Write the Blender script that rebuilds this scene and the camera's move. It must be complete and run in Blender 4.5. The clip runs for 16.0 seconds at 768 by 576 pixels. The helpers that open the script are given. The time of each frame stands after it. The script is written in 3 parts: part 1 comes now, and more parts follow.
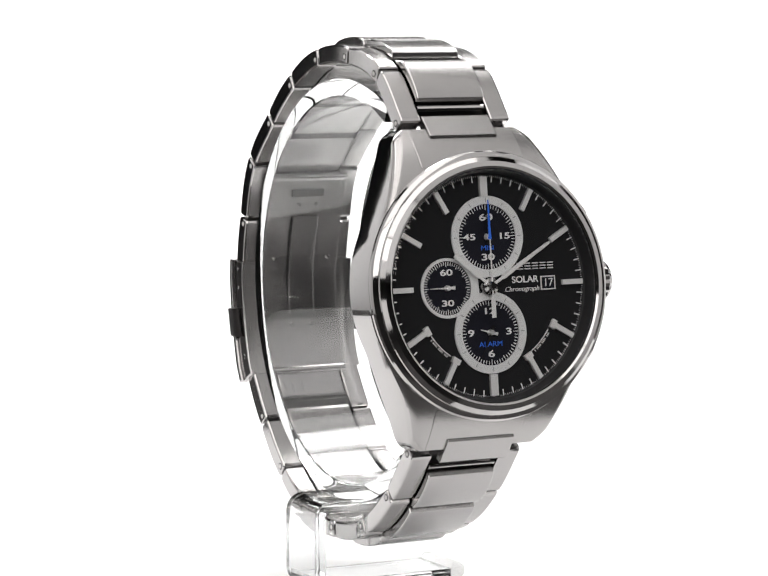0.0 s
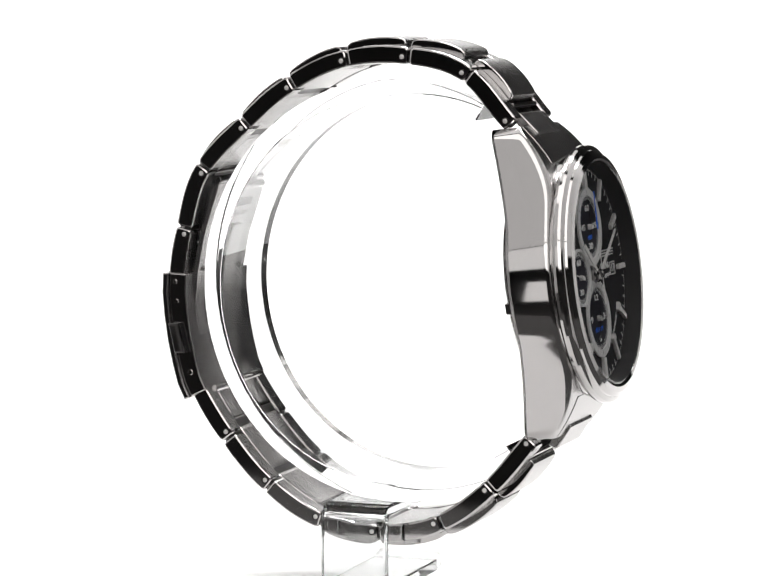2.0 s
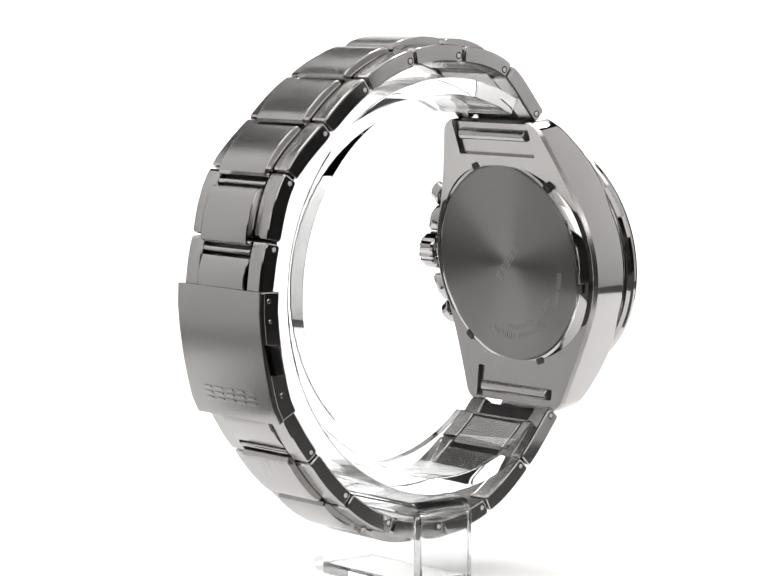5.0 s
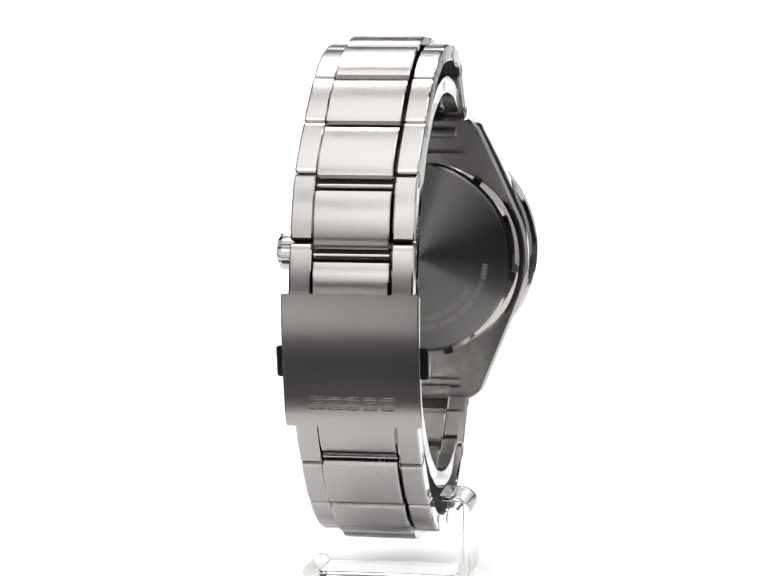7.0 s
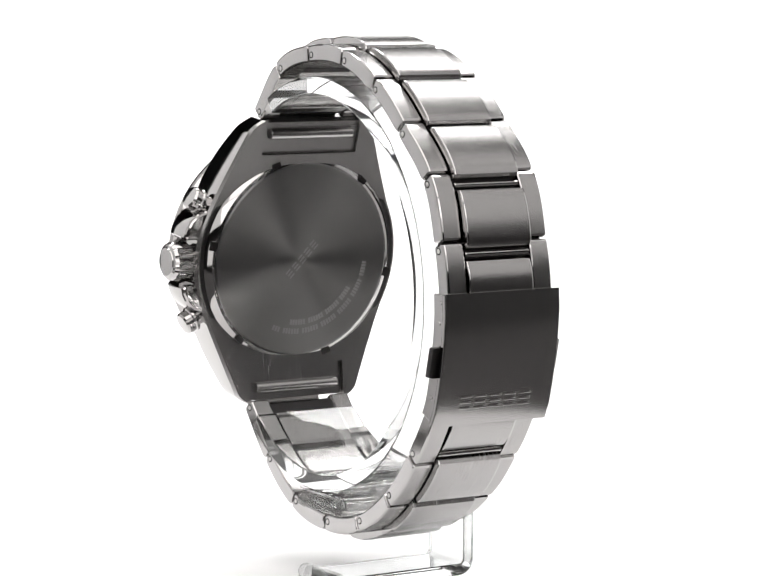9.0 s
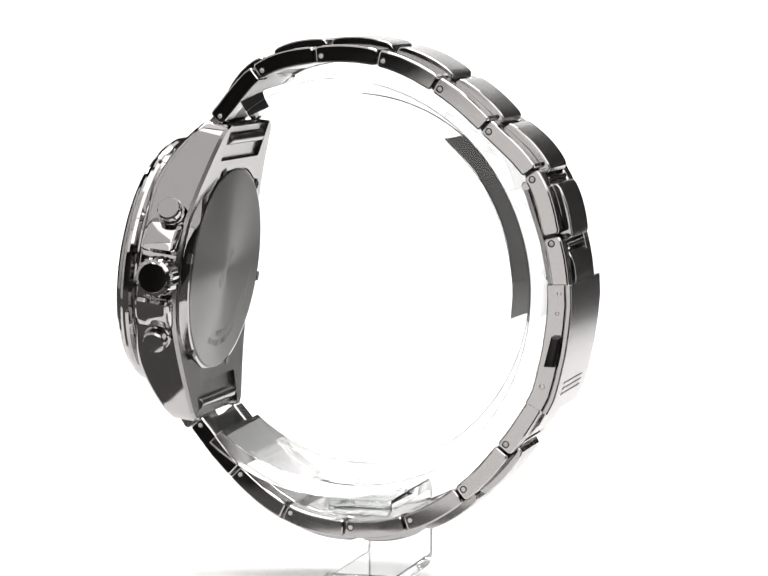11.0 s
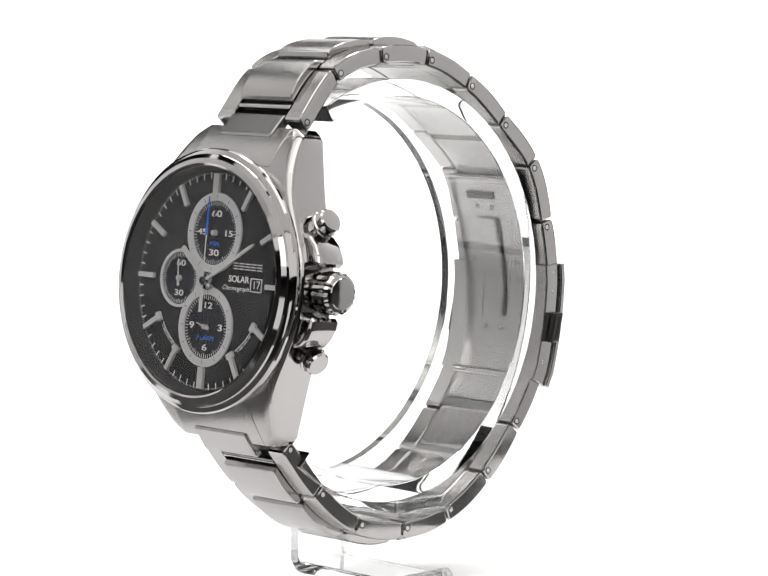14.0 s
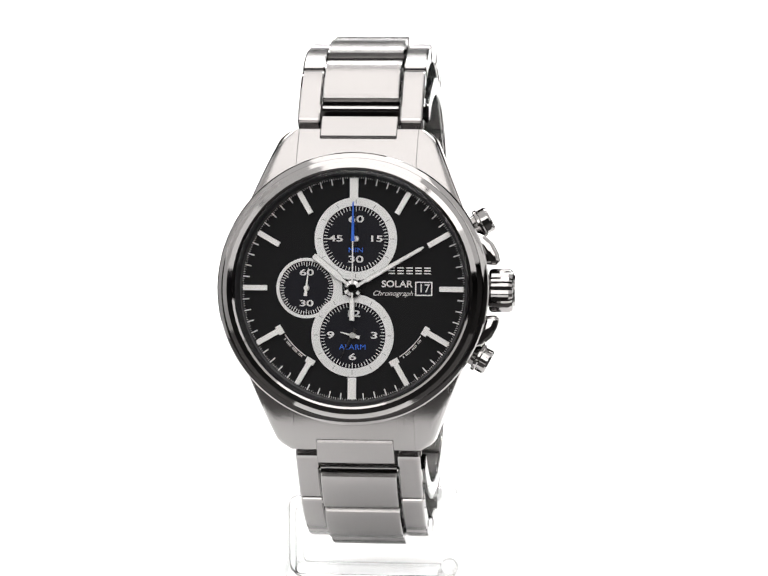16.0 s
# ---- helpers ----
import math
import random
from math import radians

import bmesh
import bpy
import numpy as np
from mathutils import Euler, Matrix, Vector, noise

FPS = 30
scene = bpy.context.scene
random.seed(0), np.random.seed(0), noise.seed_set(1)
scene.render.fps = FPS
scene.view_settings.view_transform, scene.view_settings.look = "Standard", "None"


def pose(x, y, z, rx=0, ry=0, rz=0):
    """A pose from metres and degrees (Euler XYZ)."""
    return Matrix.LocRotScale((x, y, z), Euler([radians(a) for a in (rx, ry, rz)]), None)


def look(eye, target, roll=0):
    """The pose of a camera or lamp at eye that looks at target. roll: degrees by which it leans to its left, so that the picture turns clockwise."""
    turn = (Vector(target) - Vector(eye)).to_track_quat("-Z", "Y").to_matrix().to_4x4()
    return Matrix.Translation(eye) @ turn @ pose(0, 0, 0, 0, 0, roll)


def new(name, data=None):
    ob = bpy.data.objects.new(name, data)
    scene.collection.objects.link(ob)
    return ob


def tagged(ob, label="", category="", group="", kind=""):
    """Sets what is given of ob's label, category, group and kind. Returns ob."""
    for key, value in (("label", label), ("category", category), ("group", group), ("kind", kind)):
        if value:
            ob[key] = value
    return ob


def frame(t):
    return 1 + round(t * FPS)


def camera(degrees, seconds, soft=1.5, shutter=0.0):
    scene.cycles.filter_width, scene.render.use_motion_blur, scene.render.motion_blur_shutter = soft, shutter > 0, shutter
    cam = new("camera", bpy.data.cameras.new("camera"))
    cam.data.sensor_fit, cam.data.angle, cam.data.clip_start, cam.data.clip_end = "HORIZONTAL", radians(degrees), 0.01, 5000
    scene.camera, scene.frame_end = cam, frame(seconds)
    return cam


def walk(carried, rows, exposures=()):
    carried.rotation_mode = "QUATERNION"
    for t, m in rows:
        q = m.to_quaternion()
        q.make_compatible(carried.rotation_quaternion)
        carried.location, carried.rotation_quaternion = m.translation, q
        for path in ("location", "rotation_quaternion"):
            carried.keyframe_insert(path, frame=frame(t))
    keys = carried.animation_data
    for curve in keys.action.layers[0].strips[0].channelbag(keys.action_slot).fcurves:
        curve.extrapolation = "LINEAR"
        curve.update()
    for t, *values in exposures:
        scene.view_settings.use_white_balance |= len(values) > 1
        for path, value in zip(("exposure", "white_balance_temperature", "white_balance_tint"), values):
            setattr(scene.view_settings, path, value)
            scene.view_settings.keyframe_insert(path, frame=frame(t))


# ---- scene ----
# A steel chronograph on a clear display stand turns on the floor of a white light tent.
# Lengths of the watch and stand are written in millimetres round the turning axis.
MM = 0.001
LIFT = 52.0          # height of the watch's middle over the floor, mm

# ---- camera ----
cam = camera(15.19, 16.0, soft=1.4)
EYE = (0.0, -0.5022, 0.0518 + LIFT * MM)
AIM = (0.00048, 0.0, LIFT * MM)
walk(cam, [(0.0, look(EYE, AIM)), (16.0, look(EYE, AIM))], exposures=[(0.0, 0.0), (16.0, 0.0)])

# the table's turn in degrees
TURN = [(0.0, -332.13), (1.75, -296.2), (3.5, -260.05), (5.5, -219.8), (7.5, -179.4), (9.75, -132.6),
        (12.0, -86.1), (14.0, -45.5), (16.0, -5.3)]


# ---- node helpers ----
def material(name, color=(0.8, 0.8, 0.8), rough=0.5, metal=0.0, **more):
    m = bpy.data.materials.new(name)
    m.use_nodes = True
    b = m.node_tree.nodes["Principled BSDF"]
    b.inputs["Base Color"].default_value = (*color, 1)
    b.inputs["Roughness"].default_value = rough
    b.inputs["Metallic"].default_value = metal
    for k, v in more.items():
        b.inputs[k.replace("_", " ")].default_value = v
    return m


def add(m, kind, **values):
    n = m.node_tree.nodes.new(kind)
    for k, v in values.items():
        n.inputs[k.replace("_", " ")].default_value = v
    return n


def grain(m, stretch, scale=1.0, bump=0.02, rough=(0.2, 0.35), tint=0.06):
    """Fine streaks along one axis: roughness, shade and relief. stretch: how often the streaks repeat along x, y, z, per mm."""
    t, b = m.node_tree, m.node_tree.nodes["Principled BSDF"]
    co = add(m, "ShaderNodeTexCoord")
    mp = add(m, "ShaderNodeMapping")
    mp.inputs["Scale"].default_value = [s * 1000 * scale for s in stretch]
    t.links.new(co.outputs["Object"], mp.inputs["Vector"])
    nz = add(m, "ShaderNodeTexNoise", Scale=1.0, Detail=4.0, Roughness=0.6)
    t.links.new(mp.outputs["Vector"], nz.inputs["Vector"])
    big = add(m, "ShaderNodeTexNoise", Scale=60.0, Detail=2.0)
    t.links.new(co.outputs["Object"], big.inputs["Vector"])
    mx = add(m, "ShaderNodeMath")
    mx.operation = "MULTIPLY_ADD"
    mx.inputs[1].default_value = 0.5
    t.links.new(big.outputs["Fac"], mx.inputs[0])
    half = add(m, "ShaderNodeMath")
    half.operation = "MULTIPLY"
    half.inputs[1].default_value = 0.5
    t.links.new(nz.outputs["Fac"], half.inputs[0])
    t.links.new(half.outputs[0], mx.inputs[2])
    rg = add(m, "ShaderNodeMapRange")
    rg.inputs["From Min"].default_value, rg.inputs["From Max"].default_value = 0.3, 0.7
    rg.inputs["To Min"].default_value, rg.inputs["To Max"].default_value = rough
    t.links.new(mx.outputs[0], rg.inputs["Value"])
    t.links.new(rg.outputs[0], b.inputs["Roughness"])
    c = b.inputs["Base Color"].default_value[:]
    ramp = add(m, "ShaderNodeMix")
    ramp.data_type = "RGBA"
    ramp.inputs[6].default_value = (c[0] * (1 - tint), c[1] * (1 - tint), c[2] * (1 - tint), 1)
    ramp.inputs[7].default_value = (min(1, c[0] * (1 + tint)), min(1, c[1] * (1 + tint)), min(1, c[2] * (1 + tint)), 1)
    t.links.new(nz.outputs["Fac"], ramp.inputs[0])
    t.links.new(ramp.outputs[2], b.inputs["Base Color"])
    if bump:
        bp = add(m, "ShaderNodeBump", Strength=bump, Distance=0.0002)
        t.links.new(nz.outputs["Fac"], bp.inputs["Height"])
        t.links.new(bp.outputs["Normal"], b.inputs["Normal"])
    return m


# ---- world, room and lights ----
world = bpy.data.worlds.new("world")
scene.world = world
world.use_nodes = True
world.node_tree.nodes["Background"].inputs["Color"].default_value = (0.9, 0.95, 1, 1)
world.node_tree.nodes["Background"].inputs["Strength"].default_value = 0.02


def lamp(name, at, to, size, watts, color=(1, 1, 1)):
    d = bpy.data.lights.new(name, "AREA")
    d.shape, (d.size, d.size_y), d.energy, d.color = "RECTANGLE", size, watts, color
    ob = new(name, d)
    ob.matrix_world = look(at, to)
    return ob


TIP = radians(5)
lamp("overhead_softbox", (0, -0.235, 0.424), (0, -0.235, 0), (2.6, 0.55), 3.9, (1.0, 0.98, 0.965))
lamp("overhead_key", (0, -0.235, 0.42), (0, -0.235, 0), (0.34, 0.55), 0.95, (1.0, 0.965, 0.94))
lamp("front_softbox", (0, -0.93, 0.394), (0, -0.93 + math.sin(TIP), 0.394 - math.cos(TIP)), (2.4, 0.80), 7.4, (1.0, 0.98, 0.965))
lamp("front_key", (0, -0.93, 0.39), (0, -0.93 + math.sin(TIP), 0.39 - math.cos(TIP)), (0.6, 0.80), 2.5, (1.0, 0.965, 0.94))
lamp("rear_softbox", (0, 0.28, 0.46), (0, 0.28, 0), (0.42, 0.40), 0.75, (1.0, 0.985, 0.97))
lamp("backdrop_softbox", (0, 0.20, 0.40), (0, 0.46, 0.03), (0.4, 0.20), 2.5, (1.0, 0.99, 0.98))
lamp("strip_softbox", (-0.38, -0.84, -0.08), (0, 0, 0.05), (0.26, 0.28), 0.28, (1.0, 0.98, 0.96))

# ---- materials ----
# Plain sheet; a faint glow is added to lift the shadows on it.
white_fabric = grain(material("white_sheet_added_glow", (0.86, 0.86, 0.86), 0.9, Emission_Color=(1, 1, 1, 1), Emission_Strength=0.07), (0.4, 0.4, 0.4), bump=0.05, rough=(0.85, 0.95), tint=0.01)
reflector_fabric = grain(material("reflector_fabric", (0.80, 0.80, 0.80), 0.9), (0.4, 0.4, 0.4), bump=0.05, rough=(0.85, 0.95), tint=0.03)
# Ordinary plastic with a little glow added, whitening the shadow under the stand.
white_plastic = grain(material("white_plastic_added_glow", (0.93, 0.93, 0.93), 0.5, Emission_Color=(1, 1, 1, 1), Emission_Strength=0.06), (0.5, 0.5, 0.5), bump=0.01, rough=(0.45, 0.6), tint=0.01)
black_cloth = grain(material("black_cloth", (0.06, 0.058, 0.058), 0.9), (0.05, 0.05, 0.05), bump=0.0, rough=(0.85, 0.95), tint=0.1)
brushed = grain(material("brushed_steel", (0.37, 0.361, 0.358), 0.3, 1.0), (6, 0.2, 0.2), bump=0.0, rough=(0.21, 0.28), tint=0.035)
# Darker base than the case steel: its dim reflections are put into the colour.
brushed_back = grain(material("dimmed_brushed_case_back", (0.2, 0.196, 0.193), 0.3, 1.0, Anisotropic=1.0, Anisotropic_Rotation=0.25), (0.6, 0.6, 0.6), bump=0.0, rough=(0.29, 0.33), tint=0.03)
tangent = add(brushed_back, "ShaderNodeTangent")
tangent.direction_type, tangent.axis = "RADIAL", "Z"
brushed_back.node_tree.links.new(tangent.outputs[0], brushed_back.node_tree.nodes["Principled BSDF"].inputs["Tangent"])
polished = grain(material("polished_steel", (0.43, 0.42, 0.417), 0.05, 1.0), (0.5, 0.5, 0.5), bump=0.01, rough=(0.03, 0.10), tint=0.03)
pin_steel = grain(material("pin_steel", (0.6, 0.59, 0.58), 0.3, 0.6), (2, 2, 2), bump=0.0, rough=(0.3, 0.45))
# Near-black: dark hands and buttons, and the painted shade of gaps and recesses.
dark_gap = grain(material("dark_steel_and_gap_shade", (0.05, 0.048, 0.048), 0.3, 1.0), (2, 2, 2), bump=0.02, rough=(0.25, 0.4))
dial_black = grain(material("black_lacquer", (0.016, 0.016, 0.0175), 0.3, 0.0, Specular_IOR_Level=0.08), (3, 3, 3), bump=0.0, rough=(0.45, 0.55), tint=0.1)
subdial_navy = grain(material("navy_black_lacquer", (0.008, 0.008, 0.014), 0.4, 0.0, Specular_IOR_Level=0.2), (6, 6, 6), bump=0.02, rough=(0.35, 0.5), tint=0.1)
silver_print = grain(material("silver_ring", (0.93, 0.925, 0.92), 0.5, 0.5), (4, 4, 4), bump=0.04, rough=(0.34, 0.55), tint=0.13)
white_print = material("white_print", (0.88, 0.88, 0.88), 0.6)
rehaut_grey = grain(material("dark_satin_ring", (0.05, 0.05, 0.052), 0.4, 0.6), (4, 4, 4), bump=0.0, rough=(0.35, 0.5), tint=0.1)
satin = grain(material("satin_silver", (0.95, 0.94, 0.93), 0.5, 0.8), (8, 8, 8), bump=0.01, rough=(0.45, 0.6), tint=0.03)
blue_paint = material("blue_paint", (0.035, 0.18, 0.85), 0.35)
grey_print = material("grey_print", (0.3, 0.3, 0.3), 0.6)
pale_etch = grain(material("pale_etched_steel", (0.26, 0.257, 0.255), 0.6, 0.6), (4, 4, 4), bump=0.0, rough=(0.5, 0.65))


def clear(name, ior, color=(1, 1, 1), body=1.0, rough=0.02):
    """Clear plastic: refracts, with a faint haze of fine scratches."""
    m = bpy.data.materials.new(name)
    m.use_nodes = True
    t = m.node_tree
    t.nodes.remove(t.nodes["Principled BSDF"])
    g = add(m, "ShaderNodeBsdfGlass", IOR=ior, Roughness=rough, Color=(*color, 1))
    tr = add(m, "ShaderNodeBsdfTransparent")
    mx = add(m, "ShaderNodeMixShader", Fac=body)
    t.links.new(tr.outputs[0], mx.inputs[1])
    t.links.new(g.outputs[0], mx.inputs[2])
    t.links.new(mx.outputs[0], t.nodes["Material Output"].inputs["Surface"])
    return m


def crystal_material():
    """Thin flat mineral glass: passes light straight on and mirrors by its Fresnel gloss."""
    m = bpy.data.materials.new("mineral_glass")
    m.use_nodes = True
    t = m.node_tree
    t.nodes.remove(t.nodes["Principled BSDF"])
    fr = add(m, "ShaderNodeFresnel", IOR=1.5)
    tr = add(m, "ShaderNodeBsdfTransparent", Color=(0.97, 0.975, 0.975, 1))
    gl = add(m, "ShaderNodeBsdfGlossy", Roughness=0.01)
    mx = add(m, "ShaderNodeMixShader")
    t.links.new(fr.outputs[0], mx.inputs[0])
    t.links.new(tr.outputs[0], mx.inputs[1])
    t.links.new(gl.outputs[0], mx.inputs[2])
    t.links.new(mx.outputs[0], t.nodes["Material Output"].inputs["Surface"])
    return m


acrylic = clear("clear_acrylic", 1.49, (0.925, 0.93, 0.93), 1.0, 0.0)
acrylic_bead = clear("clear_acrylic_bead", 1.4, (0.97, 0.973, 0.973), 0.4, 0.05)
acrylic_ring = clear("thin_clear_acrylic", 1.49, (0.965, 0.967, 0.967), 1.0, 0.0)
crystal_glass = crystal_material()


# ---- mesh helpers (millimetres) ----
def mesh_from(name, bm, mat, shift=(0, 0, 0), sharp=21):
    bmesh.ops.transform(bm, matrix=Matrix.Scale(MM, 4) @ Matrix.Translation(shift), verts=bm.verts)
    bmesh.ops.recalc_face_normals(bm, faces=bm.faces)
    me = bpy.data.meshes.new(name)
    bm.to_mesh(me)
    bm.free()
    for p in me.polygons:
        p.use_smooth = True
    me.set_sharp_from_angle(angle=radians(sharp))
    me.materials.append(mat)
    return me


def part(name, bm, mat, parent, label="", sharp=21, flank=None, chamfer=0.0):
    """Links a bmesh as one mesh under a thing or a part; its points are in the watch's millimetres."""
    ob = new(name, mesh_from(name, bm, mat, (0, 0, -parent_base(parent)), sharp))
    ob.parent = parent
    if flank:
        ob.data.materials.append(flank)
        for p in ob.data.polygons:
            p.material_index = int(abs(p.normal.x) > 0.95 or p.area < chamfer * MM * MM)
    return tagged(ob, label)


def parent_base(ob):
    while ob.parent:
        ob = ob.parent
    return ob["base"]


def thing(name, base, label, category):
    ob = new(name)
    ob["base"] = base
    ob.empty_display_size = 0.01
    return tagged(ob, label, category)


def box(x0, x1, y0, y1, z0, z1, bevel=0.0, seg=2, bm=None):
    own = bm is None
    bm = bm or bmesh.new()
    r = bmesh.ops.create_cube(bm, size=1)
    bmesh.ops.transform(bm, verts=r["verts"], matrix=Matrix.Translation(((x0 + x1) / 2, (y0 + y1) / 2, (z0 + z1) / 2))
                        @ Matrix.Diagonal((x1 - x0, y1 - y0, z1 - z0, 1)))
    if bevel:
        es = list({e for v in r["verts"] for e in v.link_edges})
        bmesh.ops.bevel(bm, geom=es, offset=bevel, segments=seg, affect="EDGES", profile=0.5)
    return bm


def prism(pts, x0, x1, bevel=0.0, seg=2, bm=None):
    """A polygon in (y, z) drawn out along x."""
    bm = bm or bmesh.new()
    a = [bm.verts.new((x0, y, z)) for y, z in pts]
    b = [bm.verts.new((x1, y, z)) for y, z in pts]
    fs = [bm.faces.new(a), bm.faces.new(b[::-1])]
    n = len(pts)
    for i in range(n):
        fs.append(bm.faces.new((a[i], b[i], b[(i + 1) % n], a[(i + 1) % n])))
    bmesh.ops.recalc_face_normals(bm, faces=fs)
    if bevel:
        es = [e for e in set(fs[0].edges) | set(fs[1].edges)]
        bmesh.ops.bevel(bm, geom=es, offset=bevel, segments=seg, affect="EDGES", profile=0.5)
    return bm


def lathe(profile, n=96, closed=False, bm=None):
    """A profile of (radius, height) turned about z."""
    bm = bm or bmesh.new()
    rings = []
    for r, z in profile:
        if r < 1e-6:
            rings.append([bm.verts.new((0, 0, z))])
        else:
            rings.append([bm.verts.new((r * math.cos(2 * math.pi * i / n), r * math.sin(2 * math.pi * i / n), z)) for i in range(n)])
    pairs = list(zip(rings, rings[1:])) + ([(rings[-1], rings[0])] if closed else [])
    for p, q in pairs:
        for i in range(n):
            j = (i + 1) % n
            if len(p) == 1 and len(q) > 1:
                bm.faces.new((p[0], q[i], q[j]))
            elif len(q) == 1 and len(p) > 1:
                bm.faces.new((p[i], q[0], p[j]))
            else:
                bm.faces.new((p[i], q[i], q[j], p[j]))
    return bm


def bars(spec, z, h, bm=None):
    """Radial bars: (degrees clockwise from 12, inner radius, outer radius, width)."""
    bm = bm or bmesh.new()
    for a, r0, r1, w in spec:
        r = bmesh.ops.create_cube(bm, size=1)
        bmesh.ops.transform(bm, verts=r["verts"], matrix=Matrix.Rotation(-radians(a), 4, "Z") @ Matrix.Translation((0, (r0 + r1) / 2, z + h / 2))
                            @ Matrix.Diagonal((w, r1 - r0, h, 1)))
    return bm


def moved(bm, m):
    bmesh.ops.transform(bm, matrix=m, verts=bm.verts)
    return bm


# ---- the studio ----
def slab(name, x0, x1, y0, y1, z0, z1, mat, label, category):
    ob = new(name, mesh_from(name, box(x0, x1, y0, y1, z0, z1), mat))
    return tagged(ob, label, category, kind="structure")


def build_studio():
    # one bent white sheet: floor, sweep and back
    pts = [(8, -4), (330, -4)]
    pts += [(330 + 200 * math.sin(a), 196 - 200 * math.cos(a)) for a in [math.pi / 2 * i / 16 for i in range(1, 17)]]
    pts += [(530, 250)]
    pts += [(y + (3 if y > 330 else 0), z - 3) for y, z in pts[::-1]]
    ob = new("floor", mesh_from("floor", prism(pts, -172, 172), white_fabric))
    tagged(ob, "seamless white sheet with a faint added glow, curving up behind the stand", "backdrop", kind="structure")
    slab("wall_left", -228, -224, -120, 140, -8, 330, reflector_fabric, "plain white side panel beside the sheet", "side panel")
    slab("wall_right", 224, 228, -55, 140, -8, 330, reflector_fabric, "plain white side panel beside the sheet", "side panel")
    # table and the dark room round the open front
    slab("table_floor", -700, 700, -120, 700, -38, -8, black_cloth, "dark cloth over the table under the sheet", "table")
    for name, b in (("wall_room_left", (-1504, -1500, -1800, 900)), ("wall_room_right", (1500, 1504, -1800, 900))):
        slab(name, *b, -700, 1800, black_cloth, "plain dark wall of the room", "wall")
    slab("wall_room_back", -1500, 1500, -1804, -1800, -700, 1800, black_cloth, "plain dark wall of the room", "wall")
    slab("wall_room_far", -1500, 1500, 900, 904, -700, 1800, black_cloth, "plain dark wall of the room", "wall")
    slab("ceiling_room", -1500, 1500, -1800, 900, 1800, 1804, black_cloth, "plain dark ceiling of the room", "ceiling")
    slab("floor_room", -1500, 1500, -1800, 900, -704, -700, black_cloth, "plain dark floor of the room", "floor")


build_studio()


def build_turntable():
    t = thing("turntable", -LIFT - 7.9, "small plain white round turntable under the stand", "turntable")
    t.location.z = -7.9 * MM
    m = Matrix.Translation((0, 0, -LIFT))
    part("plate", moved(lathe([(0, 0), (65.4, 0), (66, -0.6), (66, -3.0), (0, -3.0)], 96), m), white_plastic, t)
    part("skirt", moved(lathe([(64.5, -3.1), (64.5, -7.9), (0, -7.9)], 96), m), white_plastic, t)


build_turntable()

# ---- the stand ----
def build_stand():
    st = thing("display_stand", -51.8, "clear acrylic watch stand with a bent strip foot", "display stand")
    # bent strip: foot, upright, arm
    def bend(cx, cz, r, a0, a1):
        return [(cx + r * math.cos(radians(a0 + (a1 - a0) * i / 6)), cz + r * math.sin(radians(a0 + (a1 - a0) * i / 6))) for i in range(7)]
    outer = [(10.4, -51.8)] + bend(-13.4, -48.8, 3.0, 270, 180) + bend(-13.4, -38.8, 3.0, 180, 90) + [(10.4, -35.8)]
    inner = [(10.4, -37.9)] + bend(-13.4, -38.8, 0.9, 90, 180) + bend(-13.4, -48.8, 0.9, 180, 270) + [(10.4, -49.7)]
    bm = prism(outer + inner, -6.8, 4.9, bevel=0.25)
    moved(bm, Matrix(((0, 1, 0, 0), (1, 0, 0, 0), (0, 0, 1, 0), (0, 0, 0, 1))))
    part("foot_strip", bm, acrylic, st).visible_shadow = False
    # rolled ends of the strip
    for z in (-50.2, -37.1):
        bm = lathe([(0, 0), (1.1, 0), (1.5, 0.35), (1.55, 0.8), (1.55, 10.9), (1.5, 11.35), (1.1, 11.7), (0, 11.7)], 24)
        part("rolled_end", moved(bm, Matrix.Translation((11.8, -6.8, z)) @ Matrix.Rotation(-math.pi / 2, 4, "X")), acrylic_bead, st, "thick rounded end of the strip").visible_shadow = False
    # open curved holder inside the bracelet
    out, inn = [], []
    for i in range(57):
        a = radians(118 - 248 * i / 56)
        out.append((-6 + 35.3 * math.cos(a), 0.6 + 36.4 * math.sin(a)))
        inn.append((-6 + 32.0 * math.cos(a), 0.6 + 33.4 * math.sin(a)))
    part("curved_holder", prism(out + inn[::-1], -10.6, 10.0, bevel=0.18, seg=2), acrylic_ring, st, "clear open ring that spreads the bracelet").visible_shadow = False
    return st


stand = build_stand()

# ---- the watch ----
CX = -0.95
watch = thing("wristwatch", -43.0, "polished and brushed steel chronograph wristwatch with black dial, closed bracelet", "watch")
TILT = math.radians(7.0)
HEAD = Matrix(((1, 0, 0, CX), (0, math.sin(TILT), -math.cos(TILT), -38.9), (0, math.cos(TILT), math.sin(TILT), 3.9), (0, 0, 0, 1)))


def head(name, bm, mat, parent=None, label="", sharp=21):
    return part(name, moved(bm, HEAD), mat, parent or watch, label, sharp)


